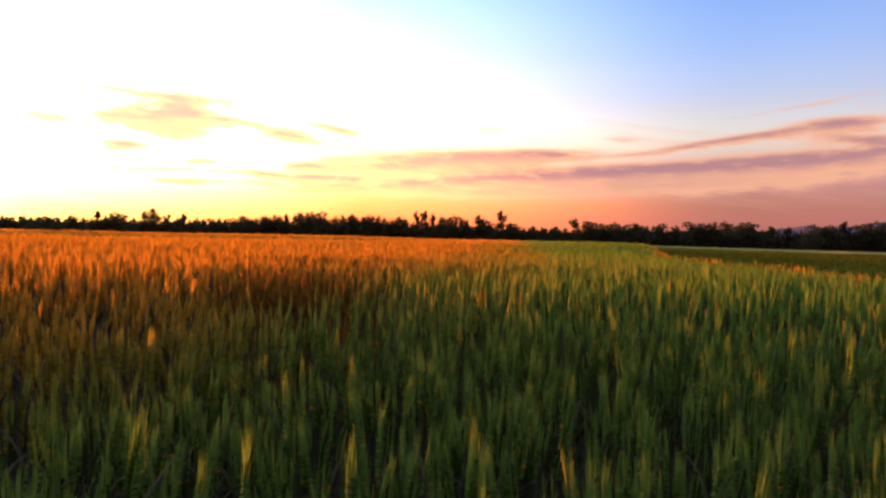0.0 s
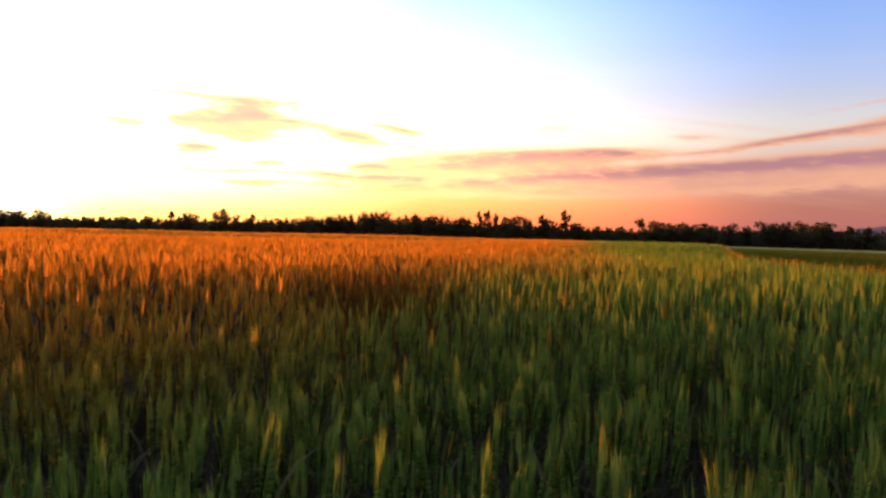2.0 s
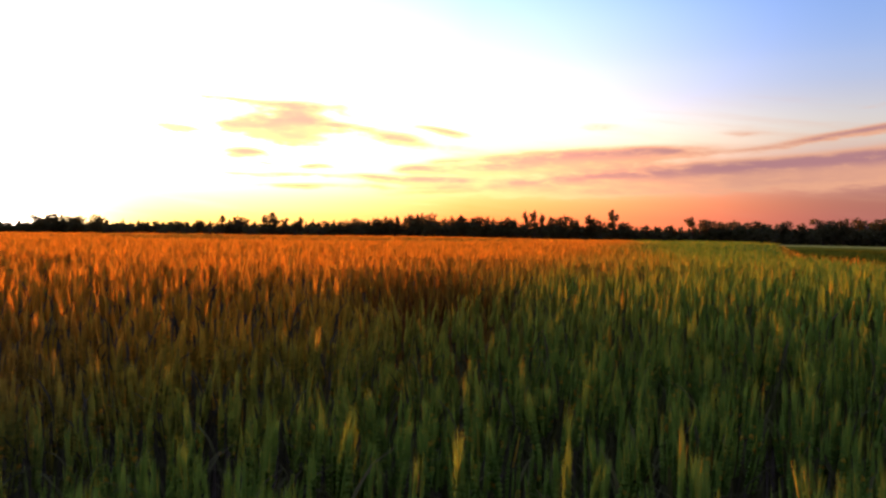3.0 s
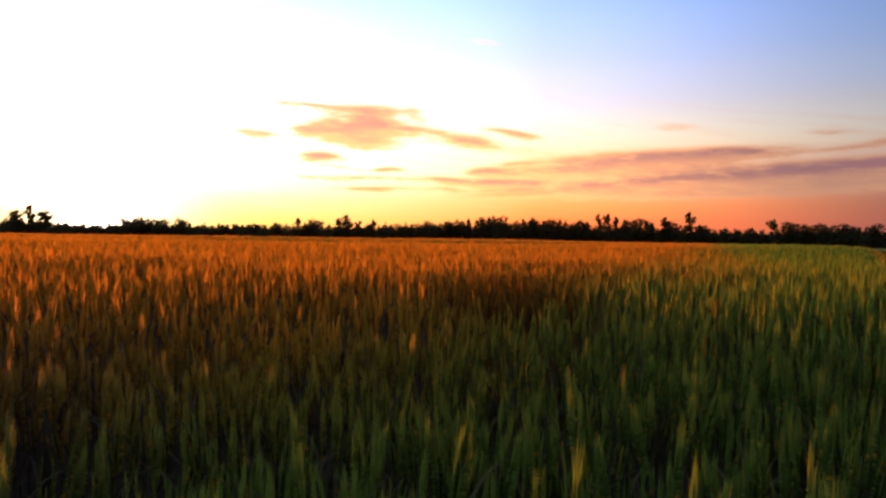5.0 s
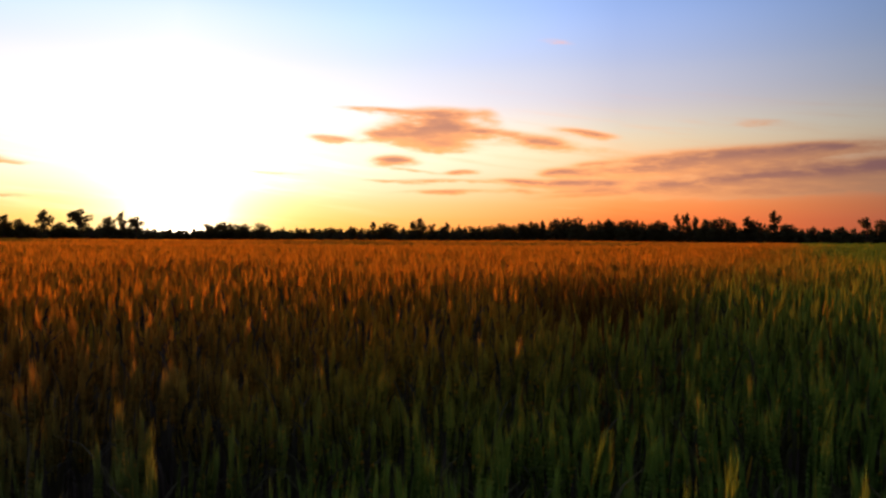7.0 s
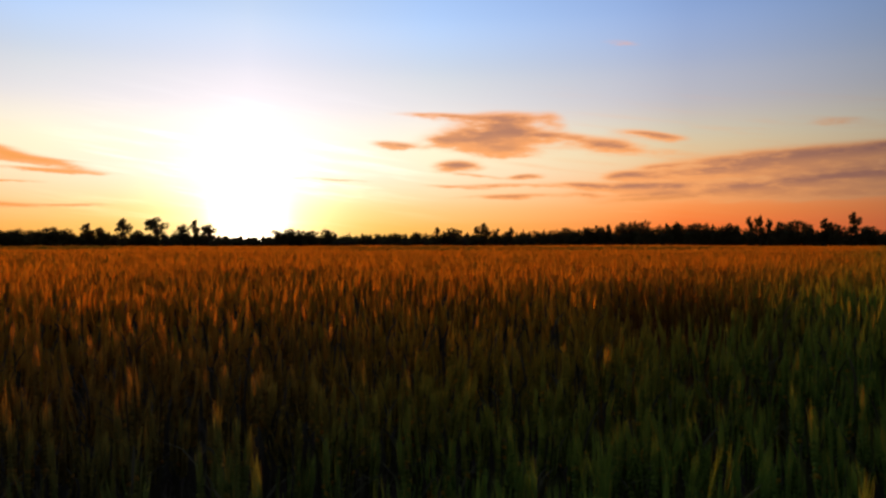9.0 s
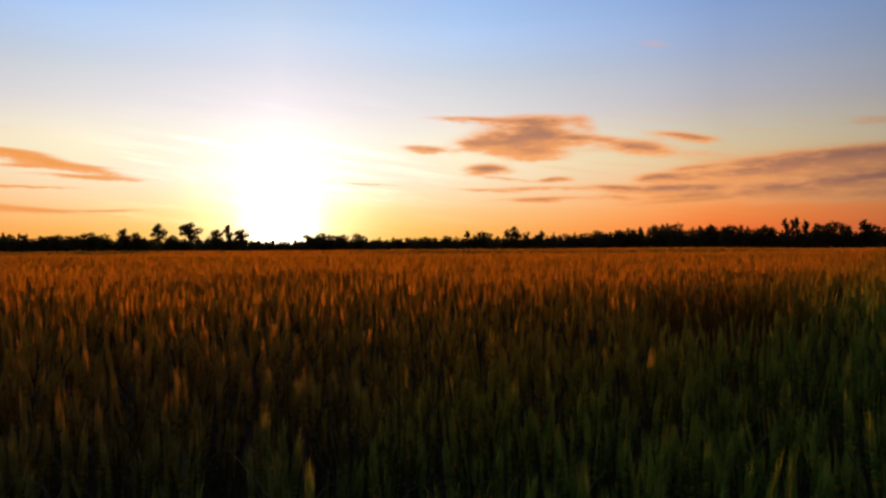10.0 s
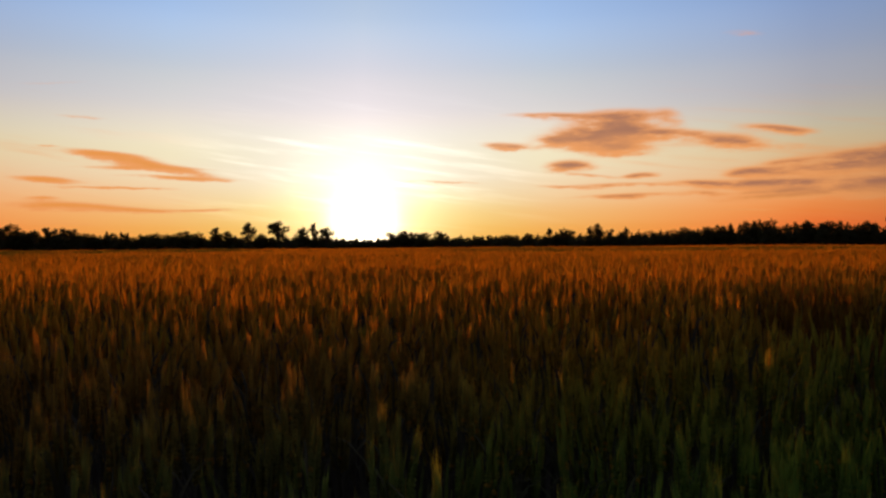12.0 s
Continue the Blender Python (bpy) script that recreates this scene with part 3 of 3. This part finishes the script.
WOOD_MIDDLE = [
    (14.66, 6.5, 5.4, "b"), (13.85, 7.6, 4.5, "o"), (13.04, 8.5, 5.4, "o"), (11.8, 8.9, 5.4, "o"), (10.97, 9.3, 5.4, "o"),
    (10.2, 10.2, 3.2, "p"), (9.57, 10.1, 3.2, "s"), (9.08, 11.1, 3.6, "o"), (8.42, 11.2, 4.5, "o"), (7.81, 11.6, 4.9, "o"),
    (7.08, 7.7, 4.5, "b"), (6.59, 8.8, 3.2, "o"), (6.02, 10.4, 3.2, "p"), (5.44, 9.9, 4.5, "o"), (5.01, 10.7, 4.5, "o"),
    (4.14, 10.6, 5.4, "o"), (3.34, 10.1, 5.4, "o"), (2.61, 7.5, 4.5, "b"), (1.96, 10.1, 4.1, "o"), (1.23, 9.3, 4.1, "o"),
    (0.29, 13.4, 2.7, "s"), (-0.15, 12.8, 2.1, "s"), (-0.43, 14, 2.7, "p"), (-0.98, 12.3, 2.9, "s"),
]
WOOD_EAST = [
    (-1.69, 10.3, 4.5, "o"), (-2.42, 11.1, 4.5, "o"), (-3.3, 10.8, 5.4, "o"), (-4.54, 11.9, 4.5, "p"), (-4.98, 9.9, 3.6, "o"),
    (-5.42, 9.3, 3.6, "s"), (-6.27, 14.3, 4.6, "p"), (-7.1, 8.3, 7.2, "o"), (-7.98, 5.4, 5.4, "b"), (-8.69, 7.1, 4.5, "o"),
    (-9.41, 6.9, 4.5, "s"), (-9.92, 4.9, 4.5, "b"), (-10.49, 7, 4.5, "o"), (-11.14, 5.1, 4.5, "b"), (-11.99, 11.4, 5.5, "s"),
    (-13.1, 10.1, 6.8, "o"), (-13.88, 8.6, 5.4, "o"), (-14.57, 9.2, 5.4, "o"), (-15.13, 8.9, 4.5, "o"), (-16.16, 9.2, 7.2, "o"),
    (-16.92, 8, 6.3, "o"), (-17.6, 6.9, 3.6, "b"), (-18.14, 9.2, 5.4, "o"),
]
WOOD_FAR_EAST = [
    (-18.68, 7.1, 4.5, "b"), (-19.28, 8, 4.5, "o"), (-19.88, 7, 4.5, "b"), (-20.62, 10.3, 6.3, "o"), (-21.18, 9.9, 5.4, "o"),
    (-21.89, 10.1, 5.4, "o"), (-22.85, 10.3, 6.3, "o"), (-23.49, 8.9, 5.4, "o"), (-24.17, 10.6, 8.9, "o"), (-25.01, 5.3, 4.5, "b"),
    (-25.79, 8.8, 5.4, "p"), (-26.94, 8.8, 4.5, "p"), (-27.6, 6.4, 5.4, "b"), (-28.25, 6.9, 5.4, "b"), (-28.82, 9.3, 6.3, "o"),
    (-29.51, 9.4, 7.2, "o"), (-30.36, 11.4, 5.4, "s"), (-30.88, 7.3, 4.5, "b"), (-31.75, 11.1, 8, "o"), (-32.62, 10.8, 8, "o"),
]
WOOD_SUNSET = [
    (46.35, 12.4, 6.7, "s"), (46.89, 6.9, 4, "b"), (45.74, 5.5, 3.6, "b"), (45.07, 7.1, 4.9, "o"), (44.22, 12.9, 9.8, "s"),
    (43.35, 6.5, 6.3, "b"), (42.3, 9.8, 5.5, "o"), (41.46, 12.3, 3.9, "p"), (40.53, 10.3, 6.8, "s"), (39.88, 6.4, 5.4, "b"),
    (39.26, 4.8, 5.4, "b"), (38.51, 4.1, 5.4, "b"), (37.76, 4, 5.4, "b"), (36.86, 4.4, 5.4, "b"), (36.03, 6.1, 5.4, "b"),
    (35.31, 7.6, 5, "o"), (34.59, 8.3, 5, "o"), (33.86, 7.4, 5.4, "o"), (33.05, 7.4, 5.4, "o"),
]
HEDGE_SUNSET = [
    (31.77, 8, 5, "o"), (31.02, 5.9, 5.4, "b"), (30.33, 5.5, 5.4, "b"), (29.43, 5.6, 5.4, "b"), (28.67, 5.2, 4.5, "b"),
    (27.9, 5.9, 3.6, "o"), (27.26, 5, 5.4, "b"), (26.48, 6.2, 4.5, "o"), (25.7, 5.8, 5.4, "b"), (24.85, 6.8, 3.9, "o"),
    (24.13, 5.7, 5.4, "b"),
]
WOOD_WEST = [
    (62.43, 8.1, 3.6, "o"), (61.67, 10.8, 8.2, "o"), (60.79, 8.5, 4.5, "o"), (60.48, 8.9, 2.7, "s"), (59.72, 10.1, 6.3, "s"),
    (59.2, 8.2, 3.6, "o"), (58.63, 9.6, 4.1, "o"), (58.16, 9, 5, "o"), (57.52, 6.4, 4.5, "b"), (56.8, 7, 8.6, "o"),
    (56.02, 8.2, 2.7, "s"), (55.63, 7.2, 3.6, "o"), (55.11, 8.2, 2.1, "p"), (54.66, 7.8, 2.1, "p"), (54.24, 5.9, 3.6, "b"),
    (53.74, 6.6, 5, "o"), (52.92, 7.4, 5, "o"), (52.25, 6.8, 5, "o"), (51.58, 6.7, 5.4, "o"), (50.82, 8.1, 7.2, "o"),
    (50.12, 7.6, 4.5, "o"), (49.22, 6.1, 3.9, "b"), (48.64, 10.2, 5.2, "p"), (47.81, 8.1, 4.8, "o"),
]
for row in WOOD_NORTH + WOOD_MIDDLE + WOOD_EAST + WOOD_FAR_EAST + WOOD_SUNSET + HEDGE_SUNSET + WOOD_WEST:
    plant_tree(*row)


def undergrowth():
    """The hedge that closes the foot of the wood."""
    rng = np.random.default_rng(8)
    n = 80000
    az = rng.uniform(-58, 88, n)
    low_part = np.interp(az, [-60, -20, -12, -9, -6, 0, 8, 12, 20, 24, 31, 35.4, 36.5, 39.0, 41, 45, 50, 56, 62, 90],
                         [7.6, 7.6, 6.6, 5.8, 7.6, 9.0, 9.6, 8.0, 6.3, 5.9, 5.6, 6.2, 4.8, 4.8, 6.4, 5.8, 6.4, 6.9, 7.6, 7.6])
    top = low_part * (0.84 + 0.09 * np.sin(az * 5.1 + 2 * np.sin(az)) + 0.09 * np.sin(az * 11.7 + 1) + 0.07 * np.sin(az * 23 + 3 * np.sin(az * 2.3)) + 0.05 * np.sin(az * 51))
    z = (top + 1.1) * rng.random(n) ** 0.75 - 1.1
    r = 352 + rng.uniform(0, 10, n)
    c = np.stack([-r * np.sin(np.radians(az)), r * np.cos(np.radians(az)), z], 1)
    a = rng.normal(size=(n, 3))
    a /= np.linalg.norm(a, axis=1)[:, None]
    b = np.cross(a, rng.normal(size=(n, 3)))
    b /= np.linalg.norm(b, axis=1)[:, None]
    g = rng.uniform(0.35, 0.75, n)[:, None]
    v = np.stack([c - a * g, c + b * g * 0.6, c + a * g, c - b * g * 0.6], 1).reshape(-1, 3)
    i = np.arange(n)[:, None] * 4
    t = np.concatenate([i + (0, 1, 2), i + (0, 2, 3)], 1).reshape(-1, 3)
    caz = np.arange(-58, 88, 0.06)
    ctop = np.interp(caz, az[np.argsort(az)], top[np.argsort(az)]) * rng.uniform(0.72, 0.88, len(caz))
    m = len(caz)
    wall = []
    for r, h in ((356, 0.0), (355, 0.55), (358, 1.0), (361, 0.5), (360, 0.0)):
        rr = r + rng.uniform(-0.7, 0.7, m)
        wall.append(np.stack([-rr * np.sin(np.radians(caz)), rr * np.cos(np.radians(caz)), (ctop + 1.1) * h - 1.1], 1))
    i = np.arange(m - 1)
    faces = []
    for j in range(4):
        p, q = j * m + i, (j + 1) * m + i
        faces += [np.stack([p, p + 1, q + 1], 1), np.stack([p, q + 1, q], 1)]
    t = np.concatenate([t, np.concatenate(faces) + len(v)])
    v = np.concatenate([v] + wall)
    ob = new("undergrowth", mesh("undergrowth", v, t, np.zeros(len(t)), [M_CROWN]))
    tagged(ob, "dark tangled undergrowth at the foot of the trees", "undergrowth", kind="stuff")


undergrowth()


# ---------------------------------------------------------------- barley
def barley(seed, level):
    """One plant 0.95 m high. level 0: stalk, leaves, ear with grains and awns; 1: simpler; 2: ear and stub; 3: a tuft of ears."""
    rng = np.random.default_rng(seed)
    stem, ear = Soup(), Soup()
    lean = rng.normal(0, 0.035, 2)
    nod = rng.uniform(0.02, 0.17)
    way = rng.random() * 6.28
    base_z = 0.0 if level < 2 else 0.5
    neck = 0.76 + rng.uniform(-0.02, 0.02)

    def at(z):
        u = z / 0.95
        return np.array((lean[0] * u * u, lean[1] * u * u, z))

    zs = np.linspace(base_z, neck, (5, 3, 2, 2)[level])
    if level < 2:
        tube(stem, [at(z) for z in zs], np.linspace(0.0024, 0.0016, len(zs)) * (1, 1.3)[level], 3, 0)
    else:
        a, c = at(0.5), at(neck)
        w = np.array((math.cos(way), math.sin(way), 0)) * 0.006
        stem.put([a - w, a + w, c], [(0, 1, 2)], 0)
    for i in range((2, 1, 0, 0)[level]):
        a = way + 2.2 * i + rng.normal(0, 0.4)
        d = np.array((math.cos(a), math.sin(a), 0))
        z0 = (0.66, 0.50, 0.32)[i] + rng.uniform(-0.04, 0.04)
        length = rng.uniform(0.15, 0.28)
        rise = rng.uniform(0.8, 1.25)
        k = (5, 3, 3, 3)[level]
        us = np.linspace(0, 1, k)
        path = [at(z0) + d * length * (u * 0.22 + 0.22 * u ** 3) + np.array((0, 0, length * rise * (u - 0.3 * u ** 3))) for u in us]
        wid = np.interp(us, [0, 0.3, 1], [0.0028, 0.0052, 0.0008]) * (1, 1.4, 2.2, 3)[level]
        ribbon(stem, path, wid, np.cross(d, (0, 0, 1)), 1)
    tips = 1 if level < 3 else 6
    for q in range(tips):
        foot = at(neck) + (rng.normal(0, 0.09, 3) * (1, 1, 0.35) if level == 3 else 0)
        ax = np.array((math.cos(way) * nod, math.sin(way) * nod, 1.0))
        ax /= np.linalg.norm(ax)
        sd = np.cross(ax, (math.cos(way + 1), math.sin(way + 1), 0.1))
        sd /= np.linalg.norm(sd)
        up2 = np.cross(ax, sd)
        length = rng.uniform(0.09, 0.125)
        if level == 0:
            tube(ear, [foot, foot + ax * length * 0.5, foot + ax * length], [0.0022, 0.0032, 0.001], 3, 0)
            rows = 9
            for r in range(rows):
                for s in (-1, 1):
                    c = foot + ax * (length * (r + 0.5 * (s > 0)) / rows) + sd * s * 0.0046
                    wd = 0.0056 * (0.75 + 0.5 * math.sin(math.pi * (r + 1) / (rows + 1)))
                    tip = c + ax * 0.023 + sd * s * 0.0035
                    mid = c + ax * 0.010 + sd * s * 0.0028
                    ear.put([c, mid + up2 * wd, mid + sd * s * wd, mid - up2 * wd, tip],
                            [(0, 1, 2), (0, 2, 3), (1, 4, 2), (2, 4, 3), (0, 3, 1), (1, 3, 4)], 0)
                    frac = r / rows
                    for q2 in range(3):
                        aw = rng.uniform(0.07, 0.12) * (1.15 - 0.35 * frac)
                        out = ax + sd * s * (0.05 - 0.085 * frac + rng.normal(0, 0.018)) + up2 * rng.normal(0, 0.035)
                        st = tip - ax * 0.006 * q2
                        ear.put([st - up2 * 0.0013, st + up2 * 0.0013, st + out * aw], [(0, 1, 2)], 0)
        else:
            w = (0, 0.0125, 0.019, 0.028)[level]
            if level == 1:
                tube(ear, [foot, foot + ax * length * 0.4, foot + ax * length], [w * 0.5, w, w * 0.4], 3, 0)
            else:
                for sv in (sd, up2)[:4 - level]:
                    ear.put([foot, foot + ax * length * 0.5 + sv * w, foot + ax * length * 1.5, foot + ax * length * 0.5 - sv * w], [(0, 1, 2), (0, 2, 3)], 0)
            for i in range((0, 9, 3, 1)[level]):
                st = foot + ax * length * rng.uniform(0.3, 1.0)
                out = ax + sd * rng.normal(0, 0.04) + up2 * rng.normal(0, 0.04)
                e = st + out * rng.uniform(0.09, 0.14)
                ww = (0, 0.0028, 0.006, 0.012)[level]
                sv = sd if i % 2 else up2
                ear.put([st - sv * ww, st + sv * ww, e], [(0, 1, 2)], 0)
    return stem.arrays(), ear.arrays()


def merge(stem, ear):
    v = np.concatenate([stem[0], ear[0]])
    t = np.concatenate([stem[1], ear[1] + len(stem[0])])
    return v, t, np.concatenate([stem[2], np.full(len(ear[1]), 2)])


def scatter(r0, r1, per_m2, az0, az1, seed):
    rng = np.random.default_rng(seed)
    a0, a1 = math.radians(az0), math.radians(az1)
    n = int(0.5 * (a1 - a0) * (r1 * r1 - r0 * r0) * per_m2)
    r = np.sqrt(rng.uniform(r0 * r0, r1 * r1, n))
    a = rng.uniform(a0, a1, n)
    x, y = -r * np.sin(a), r * np.cos(a)
    keep = (x < edge_x(y)) & (np.hypot(np.clip(x, -0.3, 0.35) - x, y) > 0.45)
    x, y = x[keep], y[keep]
    turn = rng.uniform(0, 2 * np.pi, len(x))
    margin = np.interp(edge_x(y) - x, [0.3, 3.5], [0.25, 1.0])
    tall = 1.0 + rng.normal(0, 1, len(x)) * np.interp(np.hypot(x, y), [1.5, 4.0], [0.035, 0.05]) * margin + swell(x, y)
    return x, y, turn, tall, rng


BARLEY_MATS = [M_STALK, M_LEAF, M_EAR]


def fill(level, protos, where, spread=1.0):
    """Plants of one level as arrays of triangles."""
    x, y, turn, tall, rng = where
    pick = rng.integers(0, len(protos), len(x))
    V, T, K, base = [], [], [], 0
    for q, (v, t, k) in enumerate(protos):
        s = np.nonzero(pick == q)[0]
        c, d = np.cos(turn[s]), np.sin(turn[s])
        px = (v[None, :, 0] * c[:, None] - v[None, :, 1] * d[:, None]) * spread + x[s][:, None]
        py = (v[None, :, 0] * d[:, None] + v[None, :, 1] * c[:, None]) * spread + y[s][:, None]
        pz = v[None, :, 2] * tall[s][:, None] - fall(x[s], y[s])[:, None]
        V.append(np.stack([px, py, pz], -1).reshape(-1, 3))
        T.append((t[None] + (np.arange(len(s)) * len(v))[:, None, None] + base).reshape(-1, 3))
        K.append(np.tile(k, len(s)))
        base += len(s) * len(v)
    return np.concatenate(V), np.concatenate(T), np.concatenate(K)


def barley_crop():
    near = [barley(100 + i, 0) for i in range(12)]
    zones = []
    x, y, turn, tall, rng = scatter(0.5, 3.5, 150, -50, 80, 1)
    first = np.argsort(np.hypot(x, y - 0.1) + 0.6 * np.abs(np.degrees(np.arctan2(-x, y)) - 15) / 60)[:280]
    rest = np.setdiff1d(np.arange(len(x)), first)
    zones.append(fill(0, [merge(*q) for q in near], (x[rest], y[rest], turn[rest], tall[rest], rng), 1.3))
    zones.append(fill(1, [merge(*barley(200 + i, 1)) for i in range(12)], scatter(3.5, 12, 95, -45, 75, 2), 1.2))
    zones.append(fill(1, [merge(*barley(200 + i, 1)) for i in range(6)], scatter(0.6, 5, 45, 80, 310, 6)))
    zones.append(fill(2, [merge(*barley(300 + i, 2)) for i in range(10)], scatter(12, 42, 30, -42, 72, 3)))
    zones.append(fill(3, [merge(*barley(400 + i, 3)) for i in range(8)], scatter(42, 150, 2.2, -40, 70, 4), 2.0))
    zones.append(fill(3, [merge(*barley(500 + i, 3)) for i in range(6)], scatter(150, 346, 0.17, -38, 68, 7), 6.5))
    v, t, k, base = [], [], [], 0
    for a, b, c in zones:
        v.append(a)
        t.append(b + base)
        k.append(c)
        base += len(a)
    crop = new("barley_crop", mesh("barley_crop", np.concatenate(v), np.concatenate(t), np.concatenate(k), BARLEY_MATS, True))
    tagged(crop, "ripening barley with long-awned ears glowing in low sunlight", "barley", kind="stuff")
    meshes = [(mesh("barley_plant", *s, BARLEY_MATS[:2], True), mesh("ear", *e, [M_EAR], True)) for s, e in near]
    for i in first:
        stem, ear = meshes[i % len(meshes)]
        plant, head = new("barley_plant", stem), new("ear", ear)
        plant.parent, head.parent = crop, plant
        plant.matrix_basis = Matrix.LocRotScale((x[i], y[i], 0), Euler((0, 0, turn[i])), (1.3, 1.3, tall[i]))


barley_crop()


def low_crop():
    """Leafy tufts of the low crop near its border with the barley."""
    rng = np.random.default_rng(21)
    s = Soup()
    n = 9000
    y = rng.uniform(2, 90, n) ** 1.0
    x = edge_x(y) + 0.3 + rng.random(n) ** 1.6 * 45
    for px, py in zip(x, y):
        g = 0.10 + 0.002 * math.hypot(px, py)
        c = np.array((px, py, 0.20 - fall(px, py)))
        a = rng.random() * 6.28
        v, t = [], []
        for q in range(3):
            d = np.array((math.cos(a + q * 2.1), math.sin(a + q * 2.1), 0))
            e = np.cross(d, (0, 0, 1)) * g * 0.35
            v += [c, c + d * g * 0.6 + e + (0, 0, g), c + d * g * 0.6 - e + (0, 0, g), c + d * g * 1.2 + (0, 0, g * 0.8)]
            b = q * 4
            t += [(b, b + 1, b + 2), (b + 1, b + 3, b + 2)]
        s.put(v, t, 0)
    ob = new("low_crop", mesh("low_crop", *s.arrays(), [M_LOWLEAF]))
    tagged(ob, "leafy dark green tufts of the low crop", "crop", kind="stuff")


low_crop()
